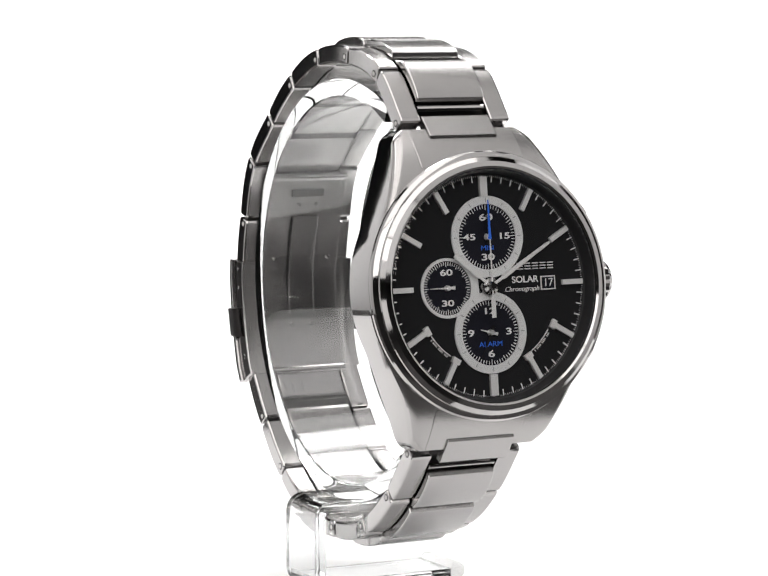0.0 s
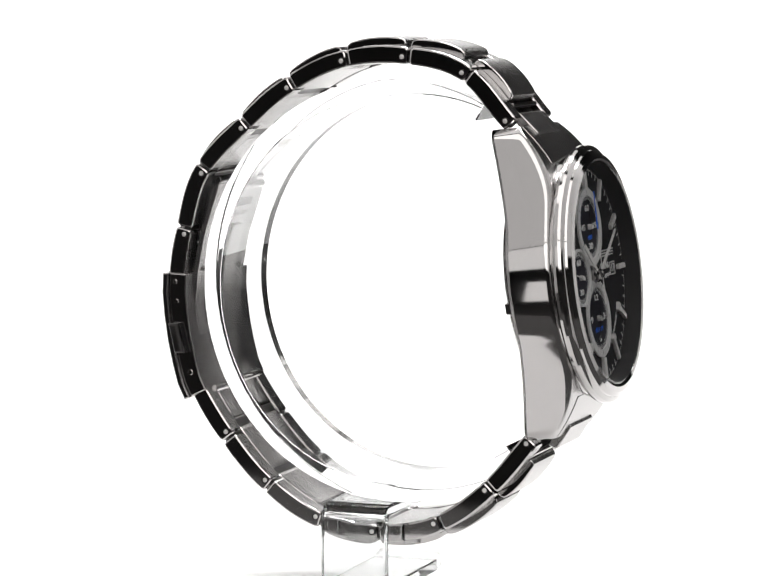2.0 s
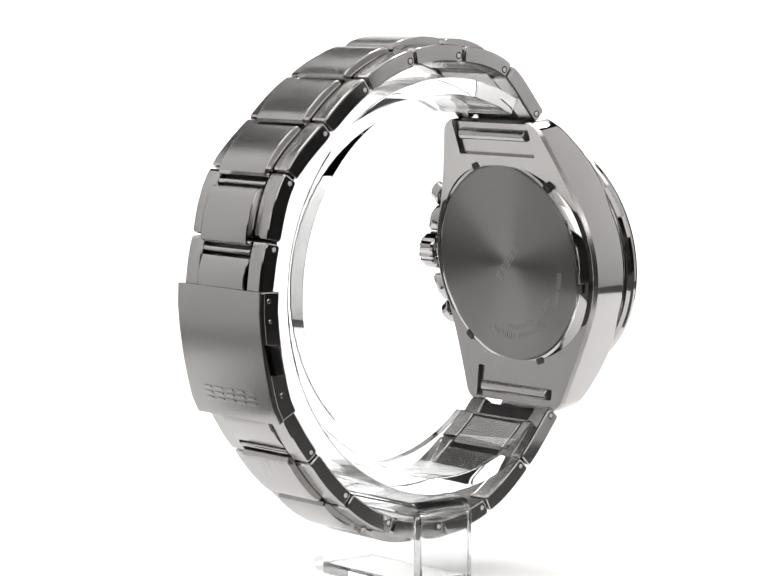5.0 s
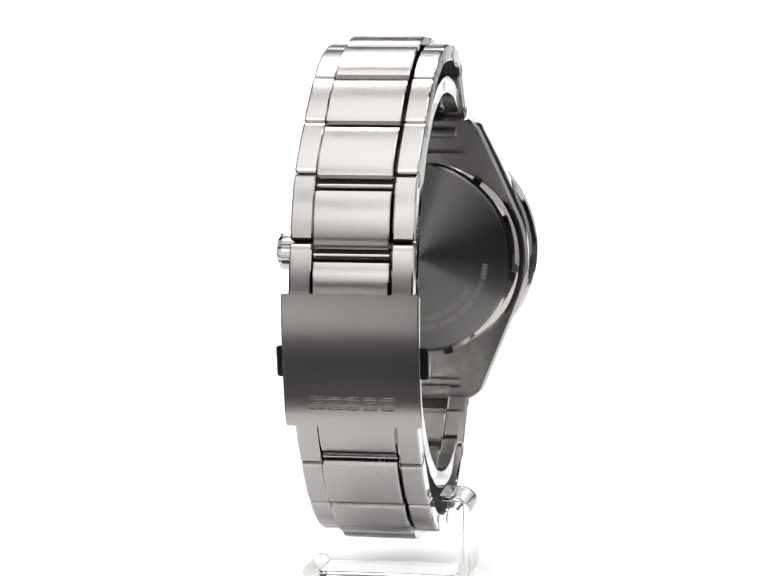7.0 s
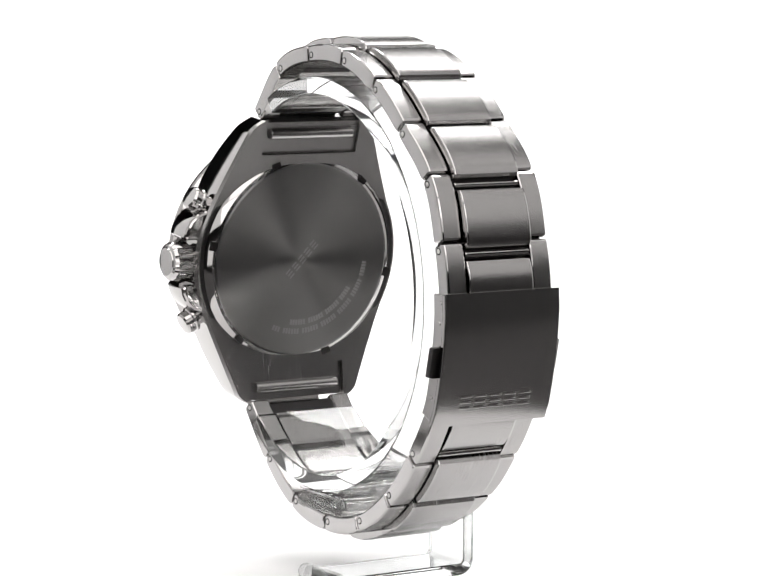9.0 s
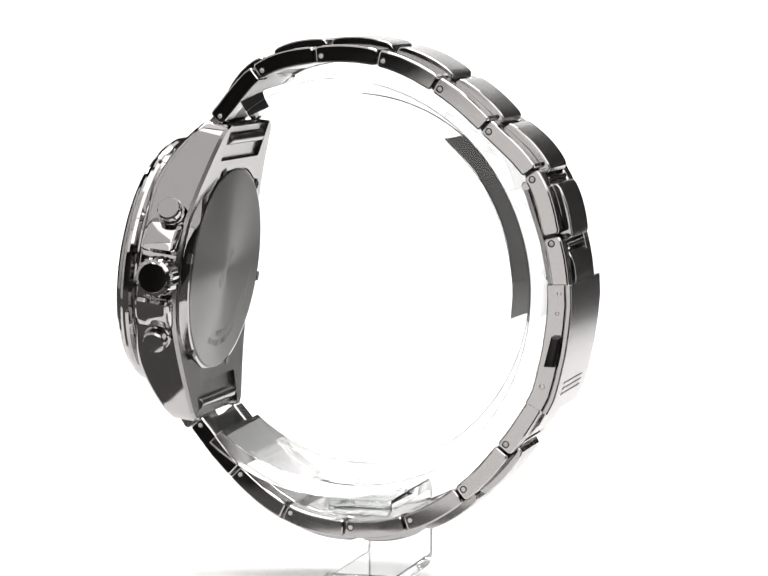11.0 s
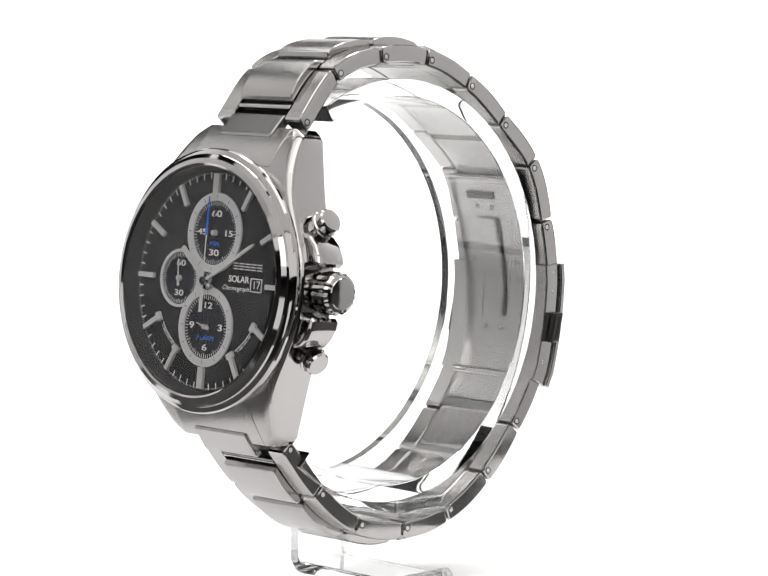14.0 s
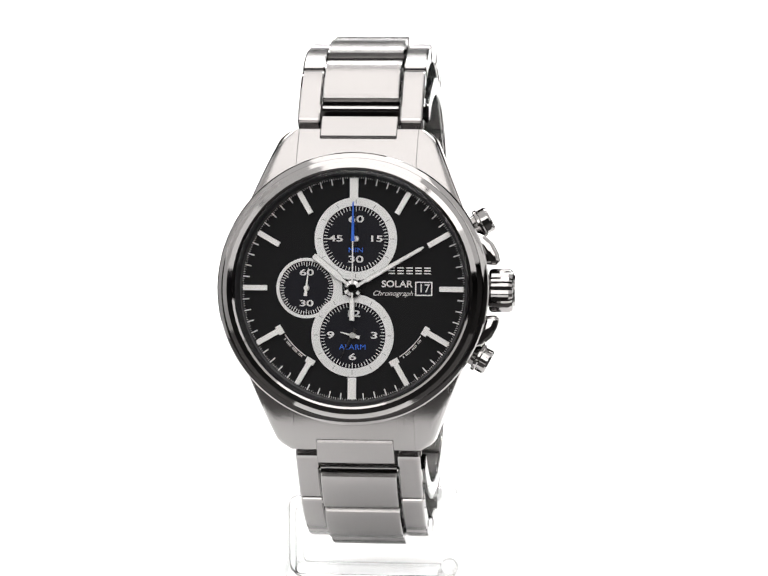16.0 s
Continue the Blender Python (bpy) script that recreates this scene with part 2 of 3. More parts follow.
def case_sections():
    """Half width, front and back of the case along its 6-to-12 line."""
    rows = []
    for i in range(65):
        y = -26.3 + 52.6 * i / 64
        a = abs(y)
        circle = math.sqrt(max(0.0, 21.3 ** 2 - a * a))
        if a > 9:
            lug = 19.3 - (a - 9) * (19.3 - 12.6) / 16.5
            w = max(circle if a < 15 else 0, lug)
        else:
            w = circle
        if a > 24.4:
            w -= 1.6 * ((a - 24.4) / 1.9) ** 2
        f = -0.4 if a < 13.5 else -0.4 - 6.1 * ((a - 13.5) / 12.8) ** 1.8
        b = -8.4 - (3.2 * ((a - 9) / 17.3) ** 1.3 if a > 9 else 0)
        rows.append((y, w, f, b))
    return rows


def build_case():
    bm = bmesh.new()
    rings = []
    for y, w, f, b in case_sections():
        c = min(1.6, (f - b) * 0.3, max(0.6, w - 10.6))
        g = f - 2.7 if abs(y) > 20.2 else b
        k = min(9.95, w - 1.0)
        arc = [(w - c * (1 - math.sin(i * math.pi / 12)), f - 0.8 * c * (1 - math.cos(i * math.pi / 12))) for i in range(7)]
        pts = [(-w + 0.5, b), (-w, b + 0.6)] + [(-x, z) for x, z in arc[::-1]] + arc
        pts += [(w, b + 0.6), (w - 0.5, b), (k, b), (k, g), (-k, g), (-k, b)]
        rings.append([bm.verts.new((x, y, z)) for x, z in pts])
    for p, q in zip(rings, rings[1:]):
        for i in range(len(p)):
            j = (i + 1) % len(p)
            bm.faces.new((p[i], q[i], q[j], p[j]))
    bm.faces.new(rings[0])
    bm.faces.new(rings[-1][::-1])
    case = head("case", bm, polished, sharp=24)
    # satin underside and lug tops
    case.data.materials.append(brushed)
    under = Vector((0, math.cos(TILT), -math.sin(TILT)))
    for p in case.data.polygons:
        p.material_index = int(abs(p.normal.dot(under)) > 0.6)
    # bezel
    bz = [(18.5, 0.04), (18.75, 0.1), (18.95, 2.3), (19.1, 2.85), (19.45, 3.05), (20.3, 2.8), (21.0, 2.25), (21.1, 1.85), (21.3, 1.78), (21.85, 1.4), (22.05, 0.95),
          (22.05, 0.5), (21.85, 0.0), (21.3, -0.45), (20.9, -0.5), (20.8, -1.8), (20.0, -2.0)]
    head("bezel", lathe(bz, 128, closed=True), polished, label="polished stepped steel bezel ring")
    head("rehaut", lathe([(18.15, 0.03), (18.5, 0.06), (18.9, 2.3), (18.93, 2.75), (19.0, 2.6), (18.72, 0.12)], 128, closed=True), rehaut_grey, label="sloping dark ring between dial and bezel")
    cr = [(0, 2.95), (10, 2.95), (18.6, 2.95), (19.0, 2.8), (19.0, 2.2), (0, 2.2)]
    ob = head("crystal", lathe(cr[:4], 96), crystal_glass, label="flat clear watch glass", sharp=8)
    ob.visible_shadow = False
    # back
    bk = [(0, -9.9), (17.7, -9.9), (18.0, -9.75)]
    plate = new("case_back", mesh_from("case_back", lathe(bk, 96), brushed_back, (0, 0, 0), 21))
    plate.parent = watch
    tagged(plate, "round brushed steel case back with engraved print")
    m = Matrix.Translation((0, 0, -watch["base"])) @ HEAD
    plate.matrix_local = Matrix.LocRotScale(m.translation * MM, m.to_quaternion(), None)
    rim = [(17.8, -9.45), (18.1, -9.75), (18.6, -9.65), (19.3, -9.1), (19.7, -8.6), (19.8, -8.0), (17.8, -8.0)]
    head("back_rim", lathe(rim, 96, closed=True), polished, label="polished rim of the case back")
    # gap round the back plate, its shade drawn as a flat near-black ring
    head("back_groove", lathe([(19.75, -8.3), (19.75, -8.55), (20.5, -8.5), (20.5, -8.3)], 96, closed=True), dark_gap, label="near-black ring, painted shade of the joint round the case back")
    # rim notches as near-black bars, the recess shade put in the colour
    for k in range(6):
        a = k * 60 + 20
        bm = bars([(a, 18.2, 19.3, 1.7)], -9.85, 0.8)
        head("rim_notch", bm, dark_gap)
    # engraved print, too fine to read
    sp = []
    for r, a0, a1, n in ((13.6, 95, 205, 44), (11.9, 120, 190, 26)):
        sp += [(-(a0 + (a1 - a0) * i / n), r - 0.55, r + 0.45, 0.42) for i in range(n) if i % 7 != 5]
    head("engraved_print", bars(sp, -9.94, 0.05), pale_etch, label="ring of tiny unreadable engraved print")
    bm = bmesh.new()
    for i in range(5):
        for y in (-0.62, 0.0, 0.62):
            box(-4.2 + i * 1.75, -4.2 + i * 1.75 + 1.25, y - 0.14, y + 0.14, -9.94, -9.86, bm=bm)
    head("engraved_mark", moved(bm, Matrix.Rotation(radians(-48), 4, "Z")), pale_etch, label="row of plain engraved blocks")
    return case


def axis_to(angle):
    """A frame whose z points outwards from the case at that clock angle, degrees from 3 o'clock."""
    a = radians(angle)
    return Matrix.Rotation(a, 4, "Z") @ Matrix.Rotation(math.pi / 2, 4, "Y")


def build_controls():
    m = Matrix.Translation((0, 0, -5.7))
    bm = bmesh.new()
    n = 72
    prof = [(2.6, 20.0), (2.6, 21.6), (3.3, 21.8), (3.55, 22.2), (3.55, 25.0), (3.2, 25.6), (2.6, 25.8), (2.5, 26.0), (0, 26.1)]
    lathe(prof, n, bm=bm)
    for v in bm.verts:
        r = math.hypot(v.co.x, v.co.y)
        if r > 3.2:
            a = math.atan2(v.co.y, v.co.x)
            k = 1 - 0.07 * (0.5 + 0.5 * math.cos(a * 18))
            v.co.x *= k
            v.co.y *= k
    head("crown", moved(bm, m @ axis_to(0)), polished, label="fluted polished steel crown")
    for s in (1, -1):
        pts = [(18.6, 9.6), (20.9, 9.0), (22.4, 7.7), (23.3, 6.0), (23.6, 4.7), (23.0, 4.1), (18.6, 4.1)]
        bm = prism([(x, y * s) for x, y in pts], -8.0, -1.8, 0.9, 4)
        moved(bm, Matrix(((0, 1, 0, 0), (0, 0, 1, 0), (1, 0, 0, 0), (0, 0, 0, 1))))
        head("crown_guard", bm, polished, label="polished shoulder beside the crown")
    for a in (28.5, -28.5):
        prof = [(1.7, 19.0), (1.7, 22.0), (1.75, 22.5), (2.2, 22.5), (2.35, 22.7), (2.35, 23.1), (2.1, 23.3), (2.1, 24.5), (1.85, 24.85), (0, 24.95)]
        head("pusher", moved(lathe(prof, 40), m @ axis_to(a)), polished, label="round polished steel push button")


build_case()
build_controls()


# ---- dial ----
def flat_ring(r0, r1, z, h=0.15, n=96):
    return lathe([(r0, z), (r0, z + h), (r1, z + h), (r1, z)], n, closed=True)


def lettering(text, size, at, mat, parent, z, label="", shear=0.0, stretch=1.0, name="lettering", bold=0.0):
    cu = bpy.data.curves.new("letters", "FONT")
    cu.body, cu.size, cu.align_x, cu.align_y, cu.shear, cu.extrude = text, size, "CENTER", "CENTER", shear, 0.03
    cu.offset = bold
    tmp = new("letters", cu)
    me = bpy.data.meshes.new_from_object(tmp.evaluated_get(bpy.context.evaluated_depsgraph_get()))
    bm = bmesh.new()
    bm.from_mesh(me)
    bpy.data.objects.remove(tmp)
    moved(bm, Matrix.Translation((at[0], at[1], z)) @ Matrix.Diagonal((stretch, 1, 1, 1)))
    return head(name, bm, mat, parent, label)


def hand(name, mat, parent, at, angle, z, outline, h=0.12, label=""):
    """A flat hand: outline of (half width, distance) from tail to tip."""
    pts = [(-w, d) for w, d in outline] + [(w, d) for w, d in outline[::-1]]
    bm = bmesh.new()
    lo = [bm.verts.new((x, y, 0)) for x, y in pts]
    hi = [bm.verts.new((x * 0.8, y, h)) for x, y in pts]
    bm.faces.new(lo)
    bm.faces.new(hi[::-1])
    for i in range(len(pts)):
        j = (i + 1) % len(pts)
        bm.faces.new((lo[i], lo[j], hi[j], hi[i]))
    moved(bm, Matrix.Translation((at[0], at[1], z)) @ Matrix.Rotation(-radians(angle), 4, "Z"))
    return head(name, bm, mat, parent, label)


WEB = [(-4.3, 4.2), (-3.4, 2.6), (-2.0, 2.0), (-1.8, 0.6), (-1.7, -1.4), (-3.0, -2.2), (-4.8, -3.9), (-3.4, -1.6), (-2.9, 0.3), (-3.4, 2.2)]


def build_dial():
    dial = head("dial", lathe([(0, 0.0), (18.5, 0.0), (18.5, -0.3), (0, -0.3)], 96), dial_black, label="glossy black dial")
    # minute track
    spec = [(i * 6, 17.0 if i % 5 else 16.4, 18.1, 0.2) for i in range(60)]
    spec += [(i * 1.2, 17.8, 18.1, 0.06) for i in range(300) if i % 5]
    tagged(head("minute_track", bars(spec, 0.0, 0.03), white_print, dial), kind="stuff")
    # hour markers
    for i in range(12):
        if i == 0:
            sp = [(0, 14.6, 17.9, 1.35)]
        elif i == 6:
            sp = [(180, 14.4, 17.9, 1.35)]
        else:
            sp = [(i * 30, 13.7 if i in (4, 5, 7, 8) else 14.0, 17.9, 0.85)]
        bm = bars(sp, 0.0, 0.55)
        if i in (4, 5, 7, 8):
            bars([(i * 30, 13.2, 14.1, 1.5)], 0.0, 0.6, bm)
        head("hour_marker", bm, satin, dial, "applied silver hour bar")
    # subdials
    for (x, y), r0, r1 in (((0.35, 8.05), 5.35, 6.7), ((0.0, -7.6), 5.35, 6.7), ((-7.6, 0.0), 4.4, 4.9)):
        at = Matrix.Translation((x, y, 0))
        head("subdial_ring", moved(flat_ring(r0, r1, 0.0, 0.3 if r1 > 5 else 0.26), at), silver_print, dial, "silver ring of a small counter dial")
        head("subdial", moved(lathe([(0, 0.02), (r0 + 0.02, 0.02), (r0 + 0.02, -0.2)], 64), at), subdial_navy, dial, "dark navy counter dial")
        sp = [(i * 6, r0 - (0.7 if i % 5 else 0.95), r0 - 0.1, 0.13) for i in range(60)]
        tagged(head("counter_track", moved(bars(sp, 0.03, 0.03), at), white_print, dial), kind="stuff")
    for text, s, at in (("60", 1.9, (0.35, 11.2)), ("45", 1.75, (-2.9, 8.05)), ("15", 1.75, (3.6, 8.05)), ("30", 1.9, (0.35, 4.7)),
                        ("60", 1.75, (-7.6, 2.5)), ("30", 1.75, (-7.6, -2.5)),
                        ("12", 1.8, (0.0, -4.1)), ("3", 1.9, (3.5, -7.6)), ("6", 1.9, (0.0, -11.1)), ("9", 1.9, (-3.6, -7.6))):
        lettering(text, s * 0.8, at, white_print, dial, 0.06, stretch=1.7, name="numeral", bold=0.03)
    lettering("MIN", 1.15, (0.35, 6.2), blue_paint, dial, 0.06, "small blue lettering", stretch=1.2)
    lettering("ALARM", 1.2, (0.0, -9.5), blue_paint, dial, 0.06, "small blue lettering", stretch=1.15)
    lettering("SOLAR", 1.5, (7.1, 0.75), white_print, dial, 0.04, stretch=1.1, bold=0.03)
    lettering("Chronograph", 1.15, (6.4, -0.75), white_print, dial, 0.04, shear=0.35, stretch=1.05)
    # maker's mark, as plain blocks
    bm = bmesh.new()
    for i in range(5):
        for y in (2.5, 2.95, 3.4):
            box(6.2 + i * 1.45 - 0.5, 6.2 + i * 1.45 + 0.55, y - 0.1, y + 0.1, 0, 0.2, bm=bm)
    head("maker_mark", bm, silver_print, dial)
    # date
    head("date_window", box(10.2, 12.7, -0.95, 1.05, -0.1, 0.05), subdial_navy, dial, "dark date window")
    bm = bmesh.new()
    for b in ((10.05, 10.25, -1.1, 1.2), (12.65, 12.85, -1.1, 1.2), (10.25, 12.65, 1.0, 1.2), (10.25, 12.65, -1.1, -0.9)):
        box(*b, 0, 0.12, bm=bm)
    head("date_frame", bm, satin, dial)
    lettering("17", 1.9, (11.5, 0.05), white_print, dial, 0.08, stretch=1.0, name="date_numeral")
    # pointers
    hand("hour_hand", satin, dial, (0, 0), 309.5, 1.0, [(0.3, -1.4), (0.25, 2.3), (0.55, 2.7), (0.55, 7.9), (0.35, 8.3)], 0.18, "silver hour hand")
    hand("minute_hand", satin, dial, (0, 0), 59.5, 1.3, [(0.3, -1.4), (0.25, 2.3), (0.42, 2.7), (0.3, 12.6), (0.12, 13.3)], 0.18, "silver minute hand")
    hand("sweep_hand", blue_paint, dial, (0, 0), 0, 1.65, [(0.34, 7.6), (0.27, 8.2), (0.1, 14.0)], 0.1, "tapered blue sweep hand tip")
    hand("sweep_hand_tail", satin, dial, (0, 0), 0, 1.65, [(0.42, -5.2), (0.42, -2.2), (0.14, -1.6), (0.11, 7.6)], 0.1, "silver tail of the sweep hand")
    head("hub", lathe([(0, 2.0), (0.5, 2.0), (0.7, 1.8), (0.75, 1.2), (1.3, 1.1), (1.5, 0.9), (1.55, 0)], 24), polished, dial)
    for (x, y), a, l, mt in (((0.35, 8.05), 0, 4.6, dark_gap), ((0.0, -7.6), 285, 2.1, satin), ((0.0, -7.6), 207, 4.4, dark_gap)):
        hand("counter_hand", mt, dial, (x, y), a, 0.45, [(0.3, -1.2), (0.2, 0), (0.05, l)], 0.1)
        head("counter_hub", moved(lathe([(0, 0.7), (0.45, 0.7), (0.55, 0.0)], 20), Matrix.Translation((x, y, 0))), satin, dial)
    head("counter_hub", moved(lathe([(0, 0.7), (0.4, 0.7), (0.5, 0.0)], 20), Matrix.Translation((-7.6, 0, 0))), satin, dial)
    # silver web that joins the counter rings beside the hub
    bm = bmesh.new()
    lo = [bm.verts.new((x, y, 0.0)) for x, y in WEB]
    hi = [bm.verts.new((x, y, 0.24)) for x, y in WEB]
    bm.faces.new(lo)
    bm.faces.new(hi[::-1])
    for i in range(len(WEB)):
        j = (i + 1) % len(WEB)
        bm.faces.new((lo[i], lo[j], hi[j], hi[i]))
    head("ring_web", bm, silver_print, dial)
    # marks on the silver rings, printed arcs between the lower hour bars
    for x, y, r in ((0.35, 8.05, 5.95), (0.0, -7.6, 5.95)):
        sp = [(i * 30, r - 0.3, r + 0.35, 0.1) for i in range(12)]
        head("ring_marks", moved(bars(sp, 0.3, 0.02), Matrix.Translation((x, y, 0))), grey_print, dial)
    for a0, a1 in ((125, 145), (215, 235)):
        sp = [(a0 + (a1 - a0) * i / 24, 13.3, 13.45, 0.2) for i in range(25)]
        sp += [(a0 + 2 + (a1 - a0 - 4) * i / 14, 13.6, 13.95, 0.14) for i in range(15) if i % 5 != 3]
        head("printed_arc", bars(sp, 0.0, 0.03), white_print, dial, "tiny unreadable line of print along an arc")


build_dial()


def small_seconds_pose(angle):
    """Where the small seconds hand lies in the watch, at that angle clockwise from 12."""
    m = Matrix.Translation((0, 0, -watch["base"])) @ HEAD @ Matrix.Translation((-7.6, 0, 0.45)) @ Matrix.Rotation(-radians(angle), 4, "Z")
    return Matrix.LocRotScale(m.translation * MM, m.to_quaternion(), None)


def build_small_seconds():
    pts = [(-0.3, -1.3), (-0.16, 0), (-0.05, 3.3), (0.05, 3.3), (0.16, 0), (0.3, -1.3)]
    bm = prism(pts, 0.0, 0.1)
    moved(bm, Matrix(((0, 1, 0, 0), (0, 0, 1, 0), (1, 0, 0, 0), (0, 0, 0, 1))))
    ob = new("small_seconds_hand", mesh_from("small_seconds_hand", bm, satin))
    ob.parent = watch
    return tagged(ob, "thin silver hand of the small seconds counter")


small_seconds = build_small_seconds()

# ---- bracelet ----
UPPER = [(-26.5, 30.2), (-18.75, 38.2), (-8.0, 40.8), (3.1, 40.0), (13.2, 35.3), (21.8, 28.2), (29.4, 20.2), (32.8, 9.4), (34.4, 0.0)]
LOWER = [(-30.5, -24.3), (-23.1, -32.75), (-13.85, -39.15), (-2.8, -41.15), (8.0, -39.3), (17.55, -33.4), (25.0, -25.25), (30.6, -17.0)]
HALF, CENTRE = 10.35, 6.35


def smooth_way(joints, steps=24):
    """A smooth line through the joints, as points, with the length along it at each joint."""
    p = [Vector(j) for j in joints]
    p = [p[0] * 2 - p[1]] + p + [p[-1] * 2 - p[-2]]
    pts, marks, run = [], [], 0.0
    for i in range(1, len(p) - 2):
        for k in range(steps + (i == len(p) - 3)):
            t = k / steps
            q = 0.5 * (2 * p[i] + (p[i + 1] - p[i - 1]) * t + (2 * p[i - 1] - 5 * p[i] + 4 * p[i + 1] - p[i + 2]) * t * t
                       + (3 * p[i] - p[i - 1] - 3 * p[i + 1] + p[i + 2]) * t ** 3)
            if pts:
                run += (q - pts[-1][1]).length
            pts.append((run, q))
            if k == 0 or k == steps:
                marks.append(run)
    return pts, marks


def on_way(way, s, h, turn):
    """The point at length s along the way, h outwards from it."""
    if s <= way[0][0]:
        i = 0
    else:
        i = max(k for k in range(len(way) - 1) if way[k][0] <= s)
    a, b = way[i], way[i + 1]
    d = (b[1] - a[1]).normalized()
    q = a[1] + d * (s - a[0])
    return q.x - d.y * h * turn, q.y + d.x * h * turn


def arched(way, s0, s1, n0, n1, r, turn, dome=0.0, steps=8):
    """Outline of a bar that follows the way from s0 to s1 between n0 and n1, with rounded ends."""
    top = [(s0, n0 + r), (s0, n1 - r), (s0 + 0.3 * r, n1 - 0.3 * r)]
    for k in range(steps + 1):
        t = k / steps
        top.append((s0 + r + (s1 - s0 - 2 * r) * t, n1 + dome * (1 - (2 * t - 1) ** 2)))
    top += [(s1 - 0.3 * r, n1 - 0.3 * r), (s1, n1 - r), (s1, n0 + r), (s1 - 0.3 * r, n0 + 0.3 * r)]
    for k in range(steps + 1):
        top.append((s1 - r - (s1 - s0 - 2 * r) * k / steps, n0))
    top.append((s0 + 0.3 * r, n0 + 0.3 * r))
    return [on_way(way, s, h, turn) for s, h in top]


def build_links(joints, turn, gaps):
    """turn: +1 when outward lies to the left of the way along the joints, -1 when to the right."""
    way, marks = smooth_way(joints)
    for i in range(len(joints) - 1):
        a, b = marks[i], marks[i + 1]
        c0 = a + gaps[i]
        last = i == len(joints) - 2
        high, end = (1.85, b - 0.9) if last else (2.9, b)
        centre = part("link", prism(arched(way, c0, end, -1.2, high, 0.6 if last else 0.95, turn, 0.4 if last else 0.22), CX - CENTRE, CX + CENTRE, 0.22), brushed, watch,
                      "brushed steel centre link", flank=polished, chamfer=2.0)
        for s in (-1, 1):
            x0, x1 = sorted((CX + s * (CENTRE + 0.2), CX + s * HALF))
            part("side_link", prism(arched(way, a - 1.0, b - 1.35, -1.3, 1.65, 0.55, turn, 0.1), x0, x1, 0.32), brushed, centre, flank=polished, chamfer=2.0)
            bm = lathe([(0, 0.16), (0.34, 0.12), (0.44, 0.0), (0.44, -1)], 16)
            y, z = on_way(way, a, -0.1, turn)
            m = Matrix.Translation((CX + s * HALF, y, z)) @ Matrix.Rotation(s * math.pi / 2, 4, "Y")
            part("pin", moved(bm, m), pin_steel, centre, "bright pin end")
            # socket drawn as a near-black ring, its shade in the colour
            part("pin_socket", moved(lathe([(0.42, 0.03), (0.62, 0.03), (0.64, -0.2), (0.42, -0.2)], 18, closed=True), m), dark_gap, centre, "near-black ring with the pin socket's shade in its colour")
        if gaps[i] > 1.5:
            bm = lathe([(0, 12.6), (0.42, 12.6), (0.5, 12.5), (0.5, 0.1), (0.42, 0), (0, 0)], 16)
            y, z = on_way(way, c0 - 0.95, 1.3, turn)
            part("hinge_tube", moved(bm, Matrix.Translation((CX - 6.3, y, z)) @ Matrix.Rotation(math.pi / 2, 4, "Y")), polished, centre, "bright hinge tube between two links")
        # near-black bars under the link gaps, carrying the gaps' shade as colour
        if i == 0:
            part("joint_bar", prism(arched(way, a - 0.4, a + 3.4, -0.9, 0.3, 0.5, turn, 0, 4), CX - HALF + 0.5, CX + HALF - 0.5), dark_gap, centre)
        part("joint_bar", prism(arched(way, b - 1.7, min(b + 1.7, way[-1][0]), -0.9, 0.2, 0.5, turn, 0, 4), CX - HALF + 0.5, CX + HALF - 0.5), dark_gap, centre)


build_links(UPPER, 1, (2.9, 1.8, 0.75, 0.8, 0.85, 0.9, 1.9, 1.9))
build_links(LOWER, -1, (2.9, 0.8, 0.7, 0.7, 0.75, 0.9, 1.8))


def build_end_links():
    for s in (1, -1):
        sec = [(y, f) for y, w, f, b in case_sections() if y * s > 19.5]
        sec.sort(key=lambda p: p[0] * s)
        top = [(y, f + 0.12) for y, f in sec]
        pts = top + [(y, f - 2.0) for y, f in top[::-1]]
        bm = prism(pts, -9.9, 9.9, 0.15)
        el = head("end_link", bm, brushed, label="brushed steel end piece between the lugs")
        low = [(y, f - 2.15) for y, f in sec if y * s > 20.25]
        head("end_block", prism(low + [(low[-1][0] - 0.5 * s, -10.7), (low[0][0] - 0.7 * s, -9.4)], -9.93, 9.93, 0.1), brushed, el, "solid underside of the end piece")
        ribs = [(0, -8.6), (0.9, -8.6)] + [(1.0 + 0.03 * (k % 2), -8.5 + 17.0 * k / 72) for k in range(73)] + [(0.9, 8.6), (0, 8.6)]
        m = Matrix.Translation((0, 23.6 * s, -10.35)) @ Matrix.Rotation(math.pi / 2, 4, "Y")
        head("ribbed_tube", moved(lathe(ribs, 20), m), brushed, el, "finely ribbed steel tube between the lugs")
        a = Vector(top[-3])
        d = (Vector(top[-1]) - a).normalized()
        n = Vector((-d.y * s, d.x * s))
        pts = [a + d * u + n * v for u, v in ((0, -1.5), (0, 0.1), (0.3, 0.4), (4.6, 0.4), (5.1, 0.0), (5.2, -1.3))]
        head("tongue", prism(pts, -CENTRE, CENTRE, 0.2), brushed, el)


build_end_links()


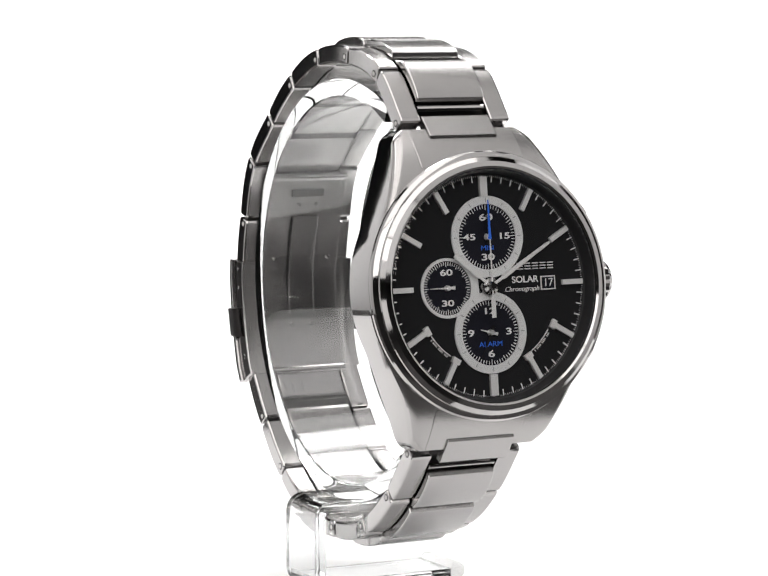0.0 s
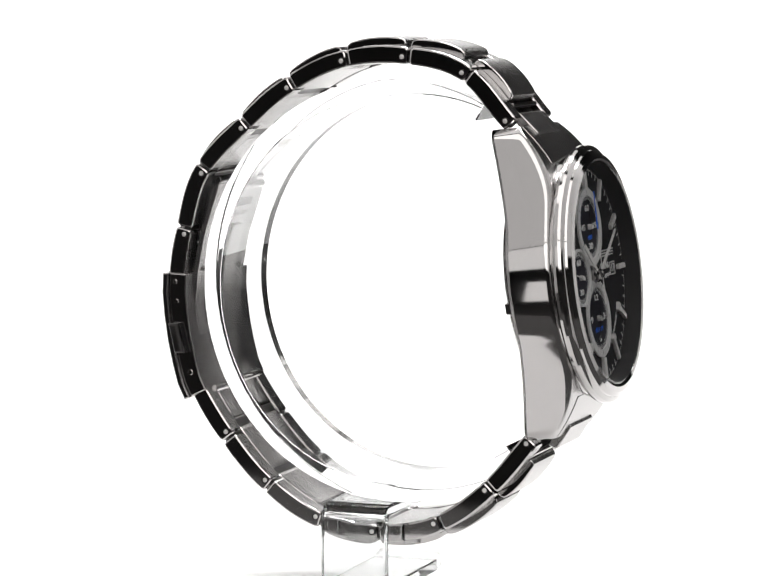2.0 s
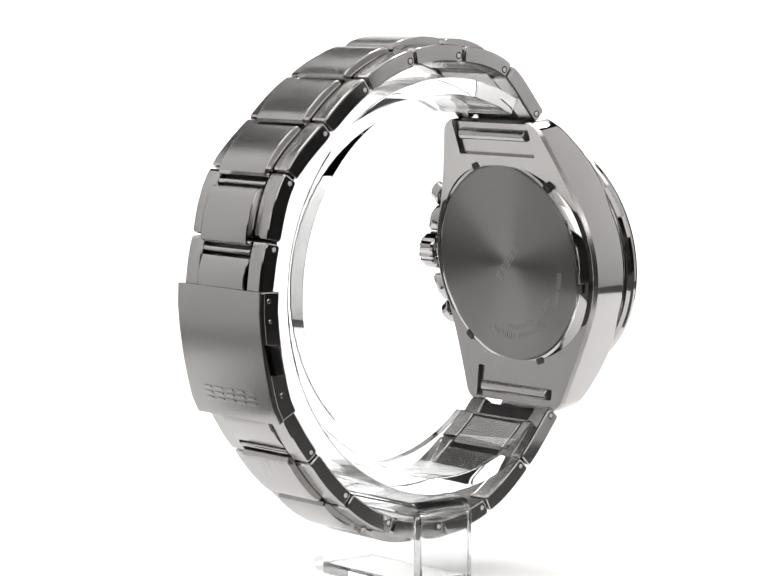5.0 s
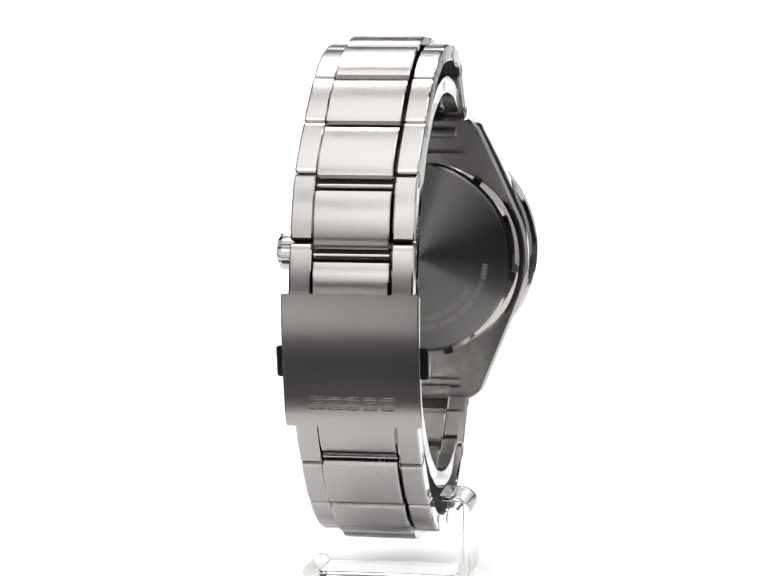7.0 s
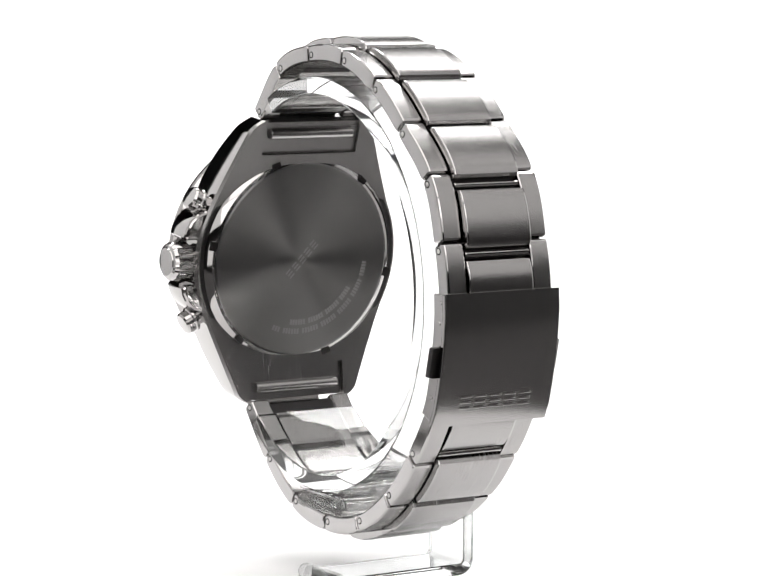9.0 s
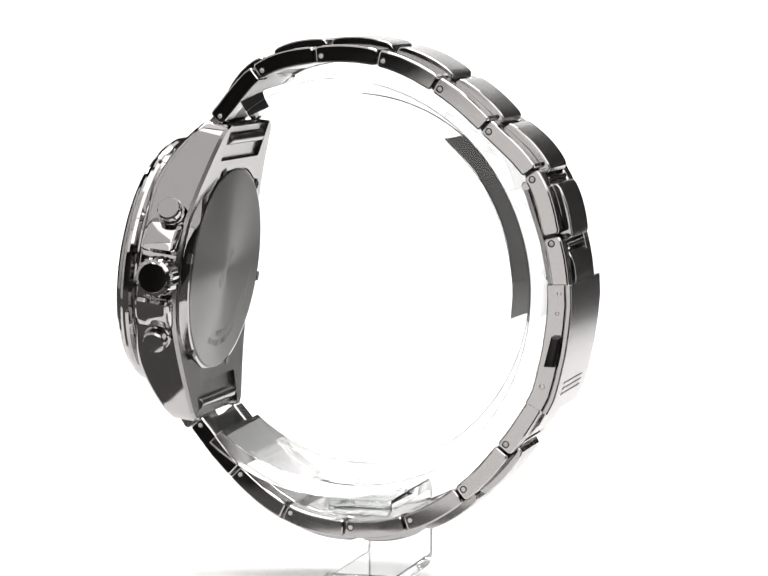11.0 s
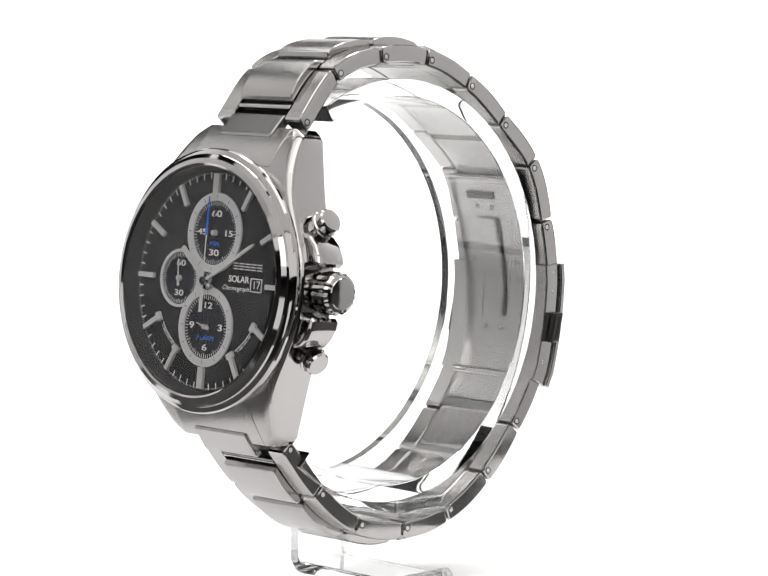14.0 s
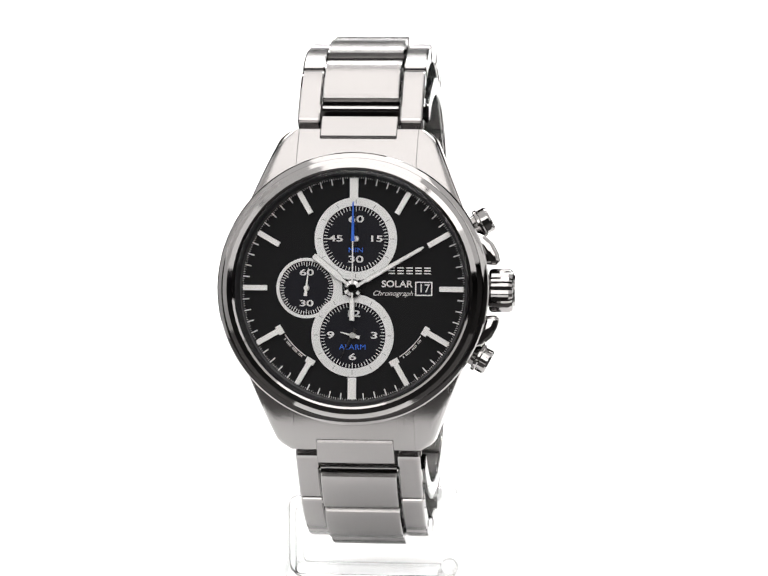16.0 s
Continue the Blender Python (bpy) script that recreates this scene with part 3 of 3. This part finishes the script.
def build_clasp():
    out = [(36.4, 2.6), (36.55, -1.0), (36.2, -5.0), (35.55, -9.5), (34.55, -14.0), (33.65, -17.2), (32.35, -19.8)]
    def inset(pts, k):
        res = []
        for i, p in enumerate(pts):
            a, b = Vector(pts[max(0, i - 1)]), Vector(pts[min(len(pts) - 1, i + 1)])
            d = (b - a).normalized()
            res.append((p[0] + d.y * k, p[1] - d.x * k))
        return res
    cover = part("clasp", prism(out + inset(out, 1.1)[::-1], CX - 11.45, CX + 11.45, 0.25), brushed, watch, "brushed steel fold-over clasp", flank=polished)
    core = inset(out, 1.15)
    part("clasp_body", prism(core + inset(out, 4.4)[::-1], CX - 10.9, CX + 10.9, 0.25), brushed, cover, flank=polished)
    for s in (-1, 1):
        x0, x1 = sorted((CX + s * 10.8, CX + s * 12.7))
        part("clasp_button", prism([(35.0, -6.2), (33.2, -6.2), (31.9, -11.4), (33.8, -11.4)], x0, x1, 0.6, 3), dark_gap, cover, "small dark release button")
        for y, z, r in ((34.2, 1.0, 0.4), (33.9, -2.4, 0.35), (31.4, -14.9, 0.5)):
            bm = lathe([(0, 0.12), (r * 0.8, 0.1), (r, 0.0), (r, -1)], 16)
            part("pin", moved(bm, Matrix.Translation((CX + s * 10.9, y, z)) @ Matrix.Rotation(s * math.pi / 2, 4, "Y")), polished, cover)
    inner = [(28.0, 18.4), (30.9, 9.5), (32.3, 2.5), (32.7, -3.0), (32.1, -9.0)]
    part("fold_blade", prism(inner + inset(inner, 0.9)[::-1], CX - 7.5, CX + 7.5, 0.15), brushed, cover, "thin steel folding blade")
    for y, z in ((27.6, 18.8), (28.6, -18.2)):
        bm = lathe([(0, -7.6), (0.7, -7.6), (0.85, -7.4), (0.85, 7.4), (0.7, 7.6), (0, 7.6)], 18)
        part("blade_hinge", moved(bm, Matrix.Translation((CX, y, z)) @ Matrix.Rotation(math.pi / 2, 4, "Y")), polished, cover, "round hinge of the folding blade")
    # raised tongue and slot of the folding blade
    bm = prism([(29.3, 11.2), (31.2, 4.0), (31.75, -2.0), (31.3, -7.5), (30.7, -7.5), (31.15, -2.0), (30.6, 4.0), (28.7, 11.2)], CX - 2.7, CX + 2.7, 0.4)
    part("blade_tongue", bm, brushed, cover, "long raised tongue of the folding blade", flank=polished, chamfer=1.5)
    for x, y, z in ((-1.6, 28.6, 13.4), (1.9, 28.6, 13.4), (-5.4, 31.1, 3.0), (5.4, 31.1, 3.0), (-2.0, 30.9, -9.6), (2.0, 30.9, -9.6)):
        bm = lathe([(0, 0.45), (0.3, 0.4), (0.5, 0.15), (0.55, -0.8)], 14)
        part("rivet", moved(bm, Matrix.Translation((CX + x, y, z)) @ Matrix.Rotation(math.pi / 2, 4, "X")), polished, cover, "bright rivet on the blade")
    # slot drawn as a near-black bar, its shade painted in
    part("blade_slot", prism([(28.0, 16.6), (28.45, 15.2), (27.75, 15.0), (27.3, 16.4)], CX - 3.4, CX + 3.0, 0.1), dark_gap, cover)
    # maker's mark pressed into the cover, as plain bars
    m = Matrix.Translation((0, 34.0, -15.7)) @ Matrix.Rotation(radians(-16), 4, "X")
    for i in range(5):
        for z in (-1.0, 0.0, 1.0):
            bm = box(CX - 7.0 + i * 2.95, CX - 7.0 + i * 2.95 + 2.2, -0.15, 0.2, z - 0.24, z + 0.24, 0.1)
            part("pressed_bar", moved(bm, m), brushed, cover, flank=polished, chamfer=0.4)


build_clasp()


# ---- what turns ----
def motions():
    walk(small_seconds, [(t, small_seconds_pose(270 + 6.0 * t)) for t in (0, 4, 8, 12, 16)])
    for ob in (watch, stand):
        z = (LIFT + ob["base"]) * MM
        walk(ob, [(t, pose(0, 0, z, 0, 0, a)) for t, a in TURN])


motions()
